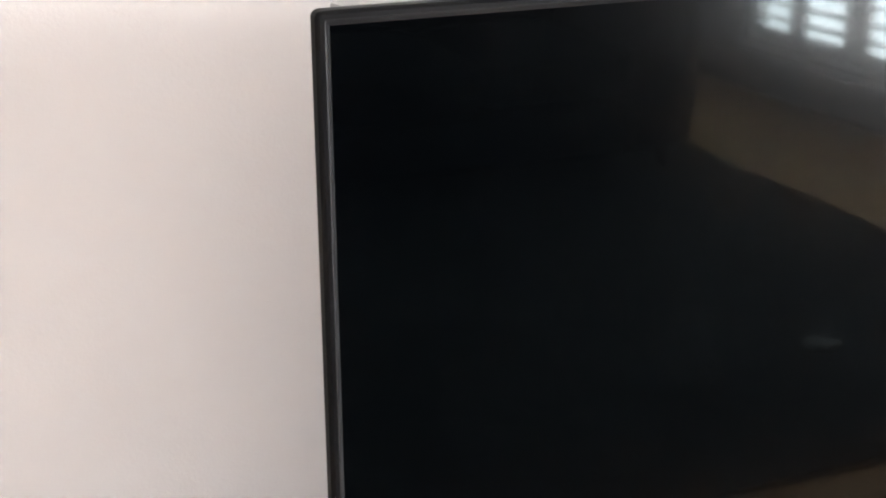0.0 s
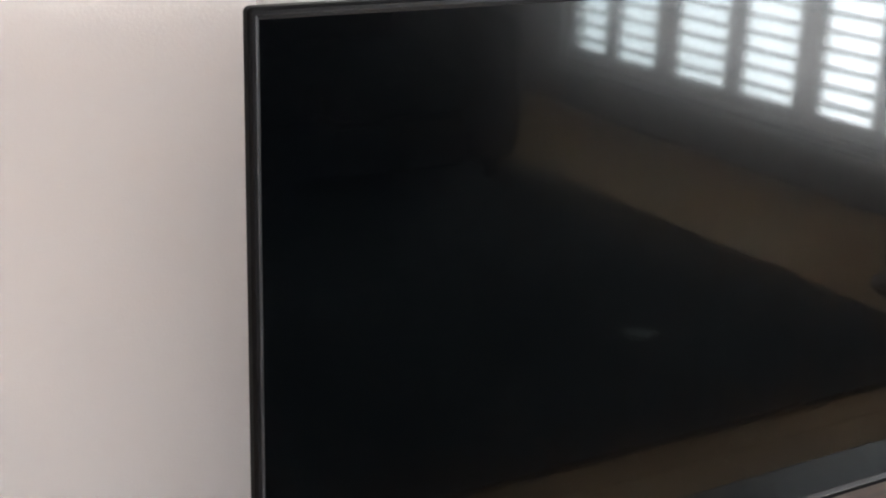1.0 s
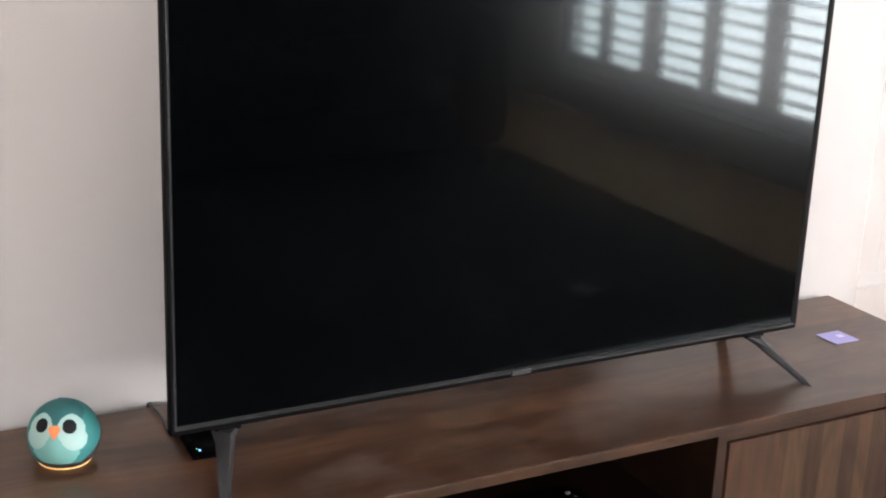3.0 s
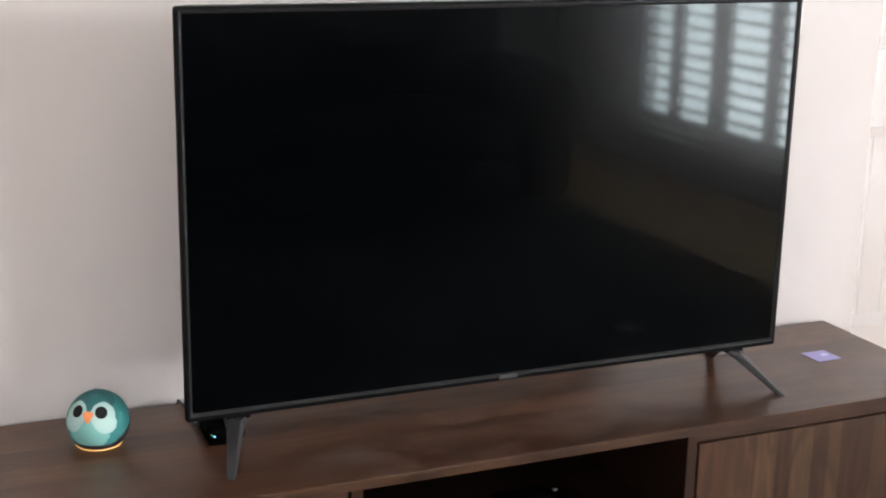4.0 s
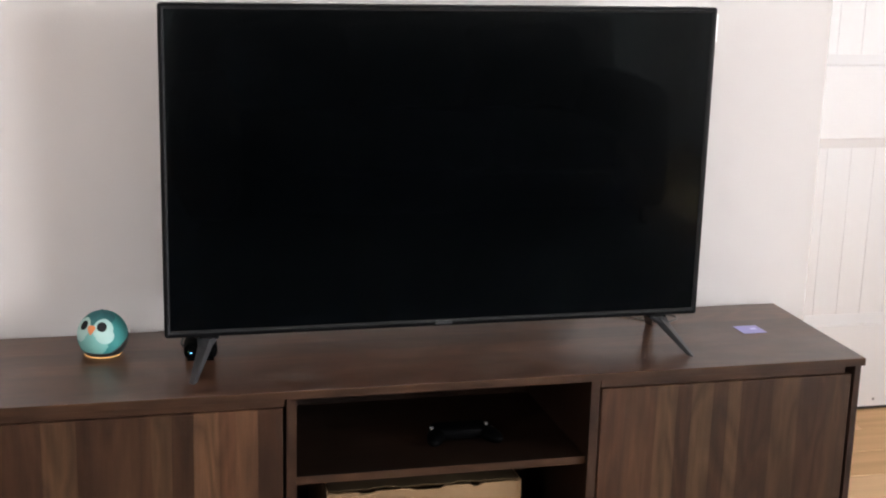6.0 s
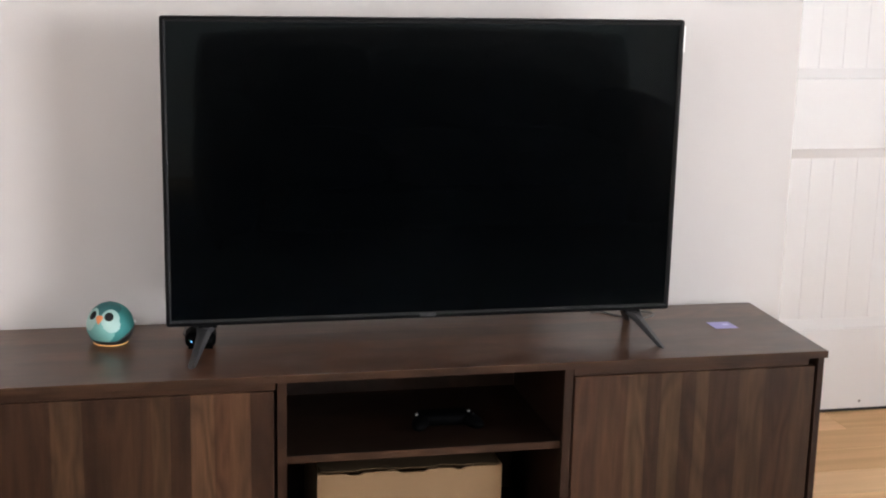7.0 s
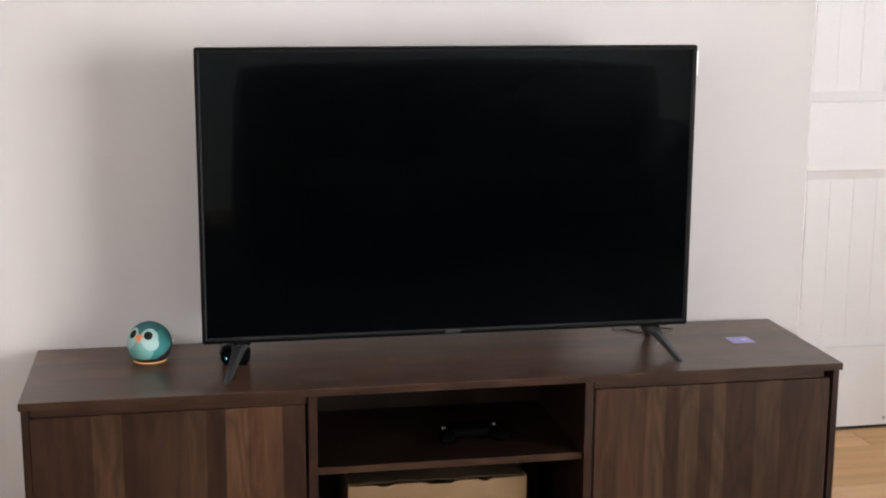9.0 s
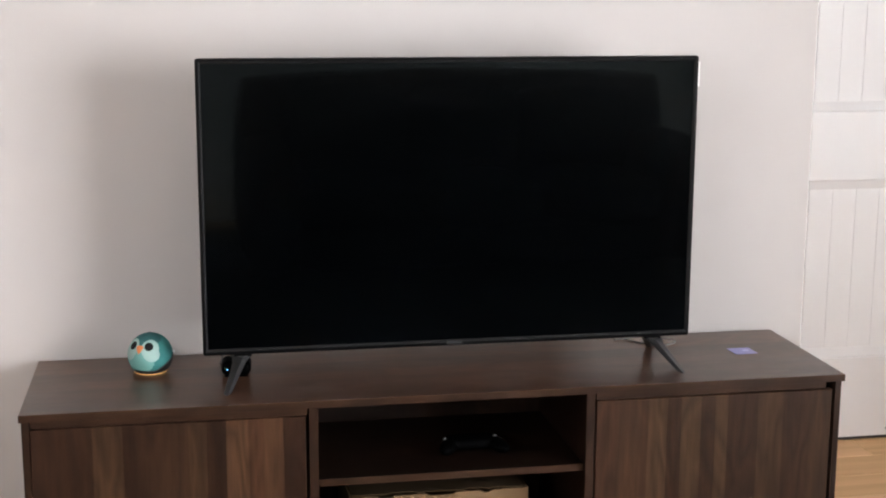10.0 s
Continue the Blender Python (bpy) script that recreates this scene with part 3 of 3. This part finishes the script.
def patch(inside, raised, box, steps=40):
    """A printed patch that hugs the ball, where inside(azimuth, elevation) holds."""
    a0, a1, e0, e1 = box
    bm = bmesh.new()
    grid = {}
    for i in range(steps + 1):
        for j in range(steps + 1):
            a, e = a0 + (a1 - a0) * i / steps, e0 + (e1 - e0) * j / steps
            grid[i, j] = (a, e)
    made = {}

    def vert(k):
        if k not in made:
            made[k] = bm.verts.new(on_ball(*grid[k], RO + raised))
        return made[k]
    for i in range(steps):
        for j in range(steps):
            mid = ((grid[i, j][0] + grid[i + 1, j + 1][0]) / 2, (grid[i, j][1] + grid[i + 1, j + 1][1]) / 2)
            if inside(*mid):
                bm.faces.new((vert((i, j)), vert((i + 1, j)), vert((i + 1, j + 1)), vert((i, j + 1))))
    bmesh.ops.recalc_face_normals(bm, faces=bm.faces[:])
    return bm


FACE = 0.0
part("body", dome(0.0030), M_TEAL, owl, smooth=True)
part("base", lathe([(0.030, 0.0), (0.0330, 0.0003), (0.0344, 0.0008), (0.0344, 0.0013)], 48), M_BLACK, owl, "black rubber foot ring", True)
part("light_ring", lathe([(0.0345, 0.0012), (0.0362, 0.0014), (0.0368, 0.0022), (0.0362, 0.0030), (0.0345, 0.0031)], 48), M_RING, owl, "amber light ring", True)
cap = [((RO + 0.0011) * math.cos(radians(e)), (RO + 0.0011) * math.sin(radians(e))) for e in range(-70, -29, 2)]
band = part("lower_band", lathe(cap, 64), M_BLACK, owl, "black plastic lower shell", True)
shell = [((RO + 0.0009) * math.cos(radians(e)), ZC + (RO + 0.0009) * math.sin(radians(e))) for e in (-46, -43.5, -41, -38.5, -36, -33.5, -31)]
part("foot_shell", lathe([(0.0342, 0.0024)] + shell, 64), M_BLACK, owl, "black plastic rim round the foot", True)
band.matrix_local = Matrix.Translation((0, 0, ZC)) @ Matrix.Rotation(radians(-80), 4, "Z") @ Matrix.Rotation(radians(33), 4, "X")


def dist(a, e, ca, ce, ra, re):
    return ((a - ca) / ra) ** 2 + ((e - ce) / re) ** 2


part("brow", patch(lambda a, e: dist(a, e, FACE, 52, 60, 36) < 1 and e > 18 + 0.25 * abs(a - FACE) - 6, 0.0002, (FACE - 62, FACE + 62, 5, 88)), M_TEAL_DARK, owl, "deep teal brow", True)
part("belly", patch(lambda a, e: dist(a, e, FACE, -30, 46, 38) < 1, 0.0003, (FACE - 47, FACE + 47, -69, 10)), M_MINT, owl, "mint belly patch", True)
for s in (-1, 1):
    c = FACE + s * 27
    disc = part("eye_patch", patch(lambda a, e: dist(a, e, c, 8, 23, 26) < 1 or dist(a, e, c + s * 6, -6, 22, 19) < 1, 0.0005, (c - 45, c + 45, -30, 36)), M_AQUA, owl, "pale aqua eye patch", True)
    part("eye", patch(lambda a, e: dist(a, e, FACE + s * 23, 13, 11.5, 11.5) < 1, 0.0008, (c - 24, c + 24, 0, 26), 48), M_EYE, disc, "black round eye", True)
part("beak", patch(lambda a, e: abs(a - FACE) < 9.5 * min(1, (e + 9) / 15) ** 0.7 and e < 13 - (abs(a - FACE) / 9.5) ** 4 * 4 if e > -9 else False, 0.0010, (FACE - 11, FACE + 11, -10, 14), 44), M_BEAK, owl, "orange printed beak", True)
for k in range(4):
    part("button", lathe([(0.0026, 0.0), (0.0030, 0.0006), (0.0022, 0.0010)], 16), M_TEAL_DARK, owl, smooth=True).location = (0.013 * math.cos(k * math.pi / 2), 0.013 * math.sin(k * math.pi / 2), ZC + RO - 0.0020)


part("plug", lathe([(0.0035, 0.0), (0.0038, 0.004), (0.003, 0.010)], 16), M_SHUT, owl, "small white cable plug", True).matrix_local = pose(0.044, 0.022, 0.036, 0, 80, 20)


# ---- small streaming hub under the set, and cables ----
hub = thing("streaming_box", (-0.484, 0.066, 0.51), "small black rounded streaming box with lit indicator dots", "streaming box")
hub.rotation_euler = (0, 0, radians(-4))
bm = box_bm(-0.033, 0.033, -0.036, 0.036, 0.003, 0.036, 0.014, 5)
part("case", bm, M_PAD, hub, smooth=True)
part("foot", box_bm(-0.026, 0.026, -0.026, 0.026, 0.0, 0.0032), M_PAD, hub)
part("indicator", lathe([(0.0012, 0), (0.0013, 0.0004), (0.0008, 0.0009)], 12), M_LED_B, hub, "lit blue dot").matrix_local = pose(-0.019, -0.0360, 0.0195, 90)
part("indicator", lathe([(0.0008, 0), (0.0009, 0.0004), (0.0005, 0.0009)], 12), M_LED_G, hub, "lit green dot").matrix_local = pose(-0.0235, -0.0360, 0.0225, 90)
cable = tagged(new("power_cable", mesh_of("power_cable", tube([(-0.516, 0.252, 0.490), (-0.516, 0.249, 0.511), (-0.515, 0.238, 0.5155), (-0.512, 0.190, 0.514), (-0.517, 0.142, 0.5135), (-0.500, 0.112, 0.518), (-0.488, 0.096, 0.526)], 0.0024), M_CABLE, True)), "thin black power cable running off behind the console", "cable")
loop = tagged(new("spare_cable", mesh_of("spare_cable", tube([(0.462, 0.215, 0.5125), (0.492, 0.169, 0.5125), (0.536, 0.131, 0.513), (0.572, 0.140, 0.5155), (0.578, 0.162, 0.517), (0.55, 0.19, 0.5145), (0.50, 0.205, 0.5165), (0.44, 0.20, 0.5125)], 0.0021), M_PALECABLE, True)), "thin pale cable loop lying behind the television", "cable")

# ---- card on the console ----
card = thing("card", (0.714, 0.056, 0.51), "small lavender printed card lying on the console", "card")
card.rotation_euler = (0, 0, radians(3))
bm = box_bm(-0.0285, 0.0285, -0.0265, 0.0265, 0.0002, 0.0010, 0.0003, 1)
for v in bm.verts:
    v.co.z += 0.0012 * max(0, (-v.co.x - 0.012) / 0.019) ** 2
part("sheet", bm, M_CARD, card)
part("print_bar", box_bm(-0.015, 0.017, -0.003, 0.009, 0.0012, 0.0014), M_CARDMARK, card, "pale printed bar")

# ---- game controller on the shelf ----
pad = thing("game_controller", (0.040, -0.006, 0.328), "black game controller lying on the open shelf", "game controller")
bm = box_bm(-0.058, 0.058, -0.026, 0.030, 0.004, 0.028, 0.009, 3)
for s in (-1, 1):
    grip = bmesh.new()
    bmesh.ops.create_uvsphere(grip, u_segments=20, v_segments=12, radius=1.0)
    bmesh.ops.transform(grip, matrix=Matrix.Translation((s * 0.056, -0.022, 0.0145)) @ Matrix.Rotation(radians(s * 20), 4, "Z") @ Matrix.Diagonal((0.019, 0.046, 0.0143, 1)), verts=grip.verts[:])
    joined(bm, grip)
part("shell", bm, M_PAD, pad, smooth=True)
# sticks and buttons are pale, painting glints onto the black controller
for x, y, z in ((-0.064, -0.012, 0.0255), (0.054, -0.008, 0.0262)):
    part("thumbstick", lathe([(0.003, 0.0), (0.003, 0.003), (0.0048, 0.004), (0.0048, 0.006), (0.003, 0.0068)], 20), M_PAD_GLINT, pad, "thumbstick, paled to paint in its glint", True).location = (x, y, z)
for x, y, z in ((-0.058, -0.034, 0.0245), (0.064, -0.016, 0.0245)):
    part("button", lathe([(0.0026, 0.0), (0.0026, 0.002), (0.0016, 0.0030)], 14), M_PAD_GLINT, pad, smooth=True).location = (x, y, z)

# ---- cardboard box in the lower compartment ----
carton = thing("cardboard_box", (-0.040, 0.02, 0.065), "brown cardboard box with torn top flaps, in the open compartment", "box")
HW, D0, D1, HH = 0.2055, -0.068, 0.18, 0.178
torn = [(-HW, 0.0), (HW, 0.0), (HW, HH)]
for k in range(39, 0, -1):
    x = -HW + 2 * HW * k / 40
    torn.append((x, HH - 0.0025 + 0.002 * noise.noise((x * 90, 4.1, 0)) - (0.005 if 6 < k < 10 or 17 < k < 24 or k in (30, 31) else 0.0)))
torn.append((-HW, HH - 0.002))
part("front", prism(torn, D0, D0 + 0.004), M_CARTON, carton, "front panel with a ragged top edge")
part("back", box_bm(-HW, HW, D1 - 0.004, D1, 0, HH), M_CARTON, carton)
part("side", box_bm(-HW, -HW + 0.004, D0 + 0.0045, D1 - 0.0045, 0, HH), M_CARTON, carton)
part("side", box_bm(HW - 0.004, HW, D0 + 0.0045, D1 - 0.0045, 0, HH), M_CARTON, carton)
part("base", box_bm(-HW + 0.0045, HW - 0.0045, D0 + 0.0045, D1 - 0.0045, 0, 0.004), M_CARTON, carton)
bm = bmesh.new()
prev = None
for k in range(41):
    x = -HW + 0.006 + (2 * HW - 0.012) * k / 40
    j = 0.006 * noise.noise((x * 60, 1.7, 0)) + (0.006 if 8 < k < 15 or 26 < k < 31 else 0.0)
    quad = [bm.verts.new((x, D0 + 0.003 + j, HH + 0.0004)), bm.verts.new((x, D1, HH + 0.0004)), bm.verts.new((x, D1, HH + 0.003)), bm.verts.new((x, D0 + 0.003 + j, HH + 0.003))]
    if prev:
        for a in range(4):
            bm.faces.new((prev[a], prev[(a + 1) % 4], quad[(a + 1) % 4], quad[a]))
    else:
        bm.faces.new(quad[::-1])
    prev = quad
bm.faces.new(prev)
bmesh.ops.recalc_face_normals(bm, faces=bm.faces[:])
# flap is darker than the carton: shade under the shelf is in its colour
part("top_flap", bm, M_TORN_SHADED, carton, "torn shaded top flap")

# ---- rug across the room, and lint on the console ----
rug = tagged(new("rug", mesh_of("rug", box_bm(-1.9, 2.0, -4.7, -1.10, 0.0, 0.012, 0.004), M_RUG)), "large flat charcoal rug on the oak floor", "rug")
tissue = bmesh.new()
bmesh.ops.create_icosphere(tissue, subdivisions=3, radius=1.0)
for v in tissue.verts:
    v.co *= 1 + 0.35 * noise.noise(v.co * 2.2)
    v.co = Vector((v.co.x * 0.042, v.co.y * 0.042, v.co.z * 0.008))
low = min(v.co.z for v in tissue.verts)
for v in tissue.verts:
    v.co.z -= low
ob = tagged(new("tissue", mesh_of("tissue", tissue, M_TISSUE, True)), "small crumpled white tissue on the dark rug", "tissue")
ob.location = (1.24, -1.62, 0.012)
stand = thing("pedestal_stand", (2.25, -1.57, 0.0), "black pole stand with round base and square panel, on the floor", "stand")
part("base", lathe([(0.125, 0.0), (0.13, 0.006), (0.125, 0.018), (0.05, 0.032), (0.018, 0.05)], 40), M_BLACK, stand, smooth=True)
part("pole", lathe([(0.014, 0.045), (0.014, 0.49)], 20), M_BLACK, stand, smooth=True)
part("panel", box_bm(-0.03, 0.03, -0.02, 0.26, 0.485, 0.735, 0.012, 3), M_BLACK, stand)
for x, y, r in ((-0.060, -0.087, 0.0016), (-0.090, -0.108, 0.0014), (0.256, -0.139, 0.0016)):
    bm = bmesh.new()
    bmesh.ops.create_icosphere(bm, subdivisions=2, radius=1.0)
    for v in bm.verts:
        v.co = Vector((v.co.x * r * 1.8, v.co.y * r, (v.co.z + 1) * r * 0.22)) * (1 + 0.3 * noise.noise(v.co * 3))
        v.co.z = max(v.co.z, 0)
    ob = tagged(new("lint", mesh_of("lint", bm, M_LINT)), "tiny pale crumb on the console top", "crumb", "crumbs on the console")
    ob.location = (x, y, SH)

# ---- dark sofa facing the television ----
SOFA_W, SOFA_D = 2.18, 0.95
sofa = thing("sofa", (0.75, -3.57, 0.012), "dark charcoal upholstered three-seat sofa standing on the rug", "sofa")


def cushion(x0, x1, y0, y1, z0, z1, puff):
    """An upholstered block with rounded edges and faces that swell in the middle."""
    bm = box_bm(x0, x1, y0, y1, z0, z1)
    bmesh.ops.subdivide_edges(bm, edges=bm.edges[:], cuts=7, use_grid_fill=True)
    mid, half = Vector(((x0 + x1) / 2, (y0 + y1) / 2, (z0 + z1) / 2)), Vector(((x1 - x0) / 2, (y1 - y0) / 2, (z1 - z0) / 2))
    for v in bm.verts:
        q = Vector([(v.co[k] - mid[k]) / half[k] for k in range(3)])
        for k in range(3):
            i, j = (k + 1) % 3, (k + 2) % 3
            v.co[k] += puff * (q[k] * (1 - q[i] ** 2) * (1 - q[j] ** 2) - 0.5 * q[k] * (abs(q[i] * q[k]) ** 6 + abs(q[j] * q[k]) ** 6))
    return bm


HW_S, HD_S, ARM = SOFA_W / 2, SOFA_D / 2, 0.24
part("base", box_bm(-HW_S + ARM, HW_S - ARM, -HD_S + 0.06, HD_S - 0.03, 0.08, 0.26, 0.015), M_SOFA, sofa)
part("backrest", cushion(-HW_S + 0.02, HW_S - 0.02, -HD_S - 0.02, -HD_S + 0.22, 0.10, 0.90, 0.03), M_SOFA, sofa, smooth=True)
for x in (-HW_S, HW_S - ARM):
    part("arm", cushion(x, x + ARM, -HD_S + 0.23, HD_S, 0.08, 0.62, 0.035), M_SOFA, sofa, smooth=True)
third = (SOFA_W - 2 * ARM) / 3
for k in range(3):
    x = -HW_S + ARM + third * k
    part("seat_cushion", cushion(x + 0.006, x + third - 0.006, -HD_S + 0.24, HD_S - 0.02, 0.265, 0.45, 0.03), M_SOFA, sofa, smooth=True)
    part("back_cushion", cushion(x + 0.006, x + third - 0.006, -HD_S + 0.20, -HD_S + 0.38, 0.46, 0.84, 0.03), M_SOFA, sofa, smooth=True)
for x in (-HW_S + 0.08, HW_S - 0.08):
    for y in (-HD_S + 0.08, HD_S - 0.10):
        foot = part("foot", lathe([(0.018, 0.0), (0.020, 0.004), (0.028, 0.082)], 16), M_BLACK, sofa, "short black foot", True)
        foot.location = (x, y, 0)

# ---- oak planks of the floor ----
PW, meshes = 0.150, {}
y = Y_S + 0.002
while y < Y_D - 0.01:
    x = X_W + 0.002 - random.uniform(0, 1.2)
    while x < WALL_E - 0.002:
        length = random.choice((1.2, 1.5, 1.8))
        a, b = max(x, X_W + 0.002), min(x + length, WALL_E - 0.002)
        if b - a > 0.05:
            key = round(b - a, 2)
            if key not in meshes:
                meshes[key] = mesh_of("plank", box_bm(-(b - a) / 2 + 0.0008, (b - a) / 2 - 0.0008, -PW / 2 + 0.0008, PW / 2 - 0.0008, -0.013, 0.0, 0.0012, 1), M_OAK)
            ob = new("plank", meshes[key])
            ob.parent = floor
            ob.location = ((a + b) / 2, y + PW / 2, 0)
        x += length
    y += PW
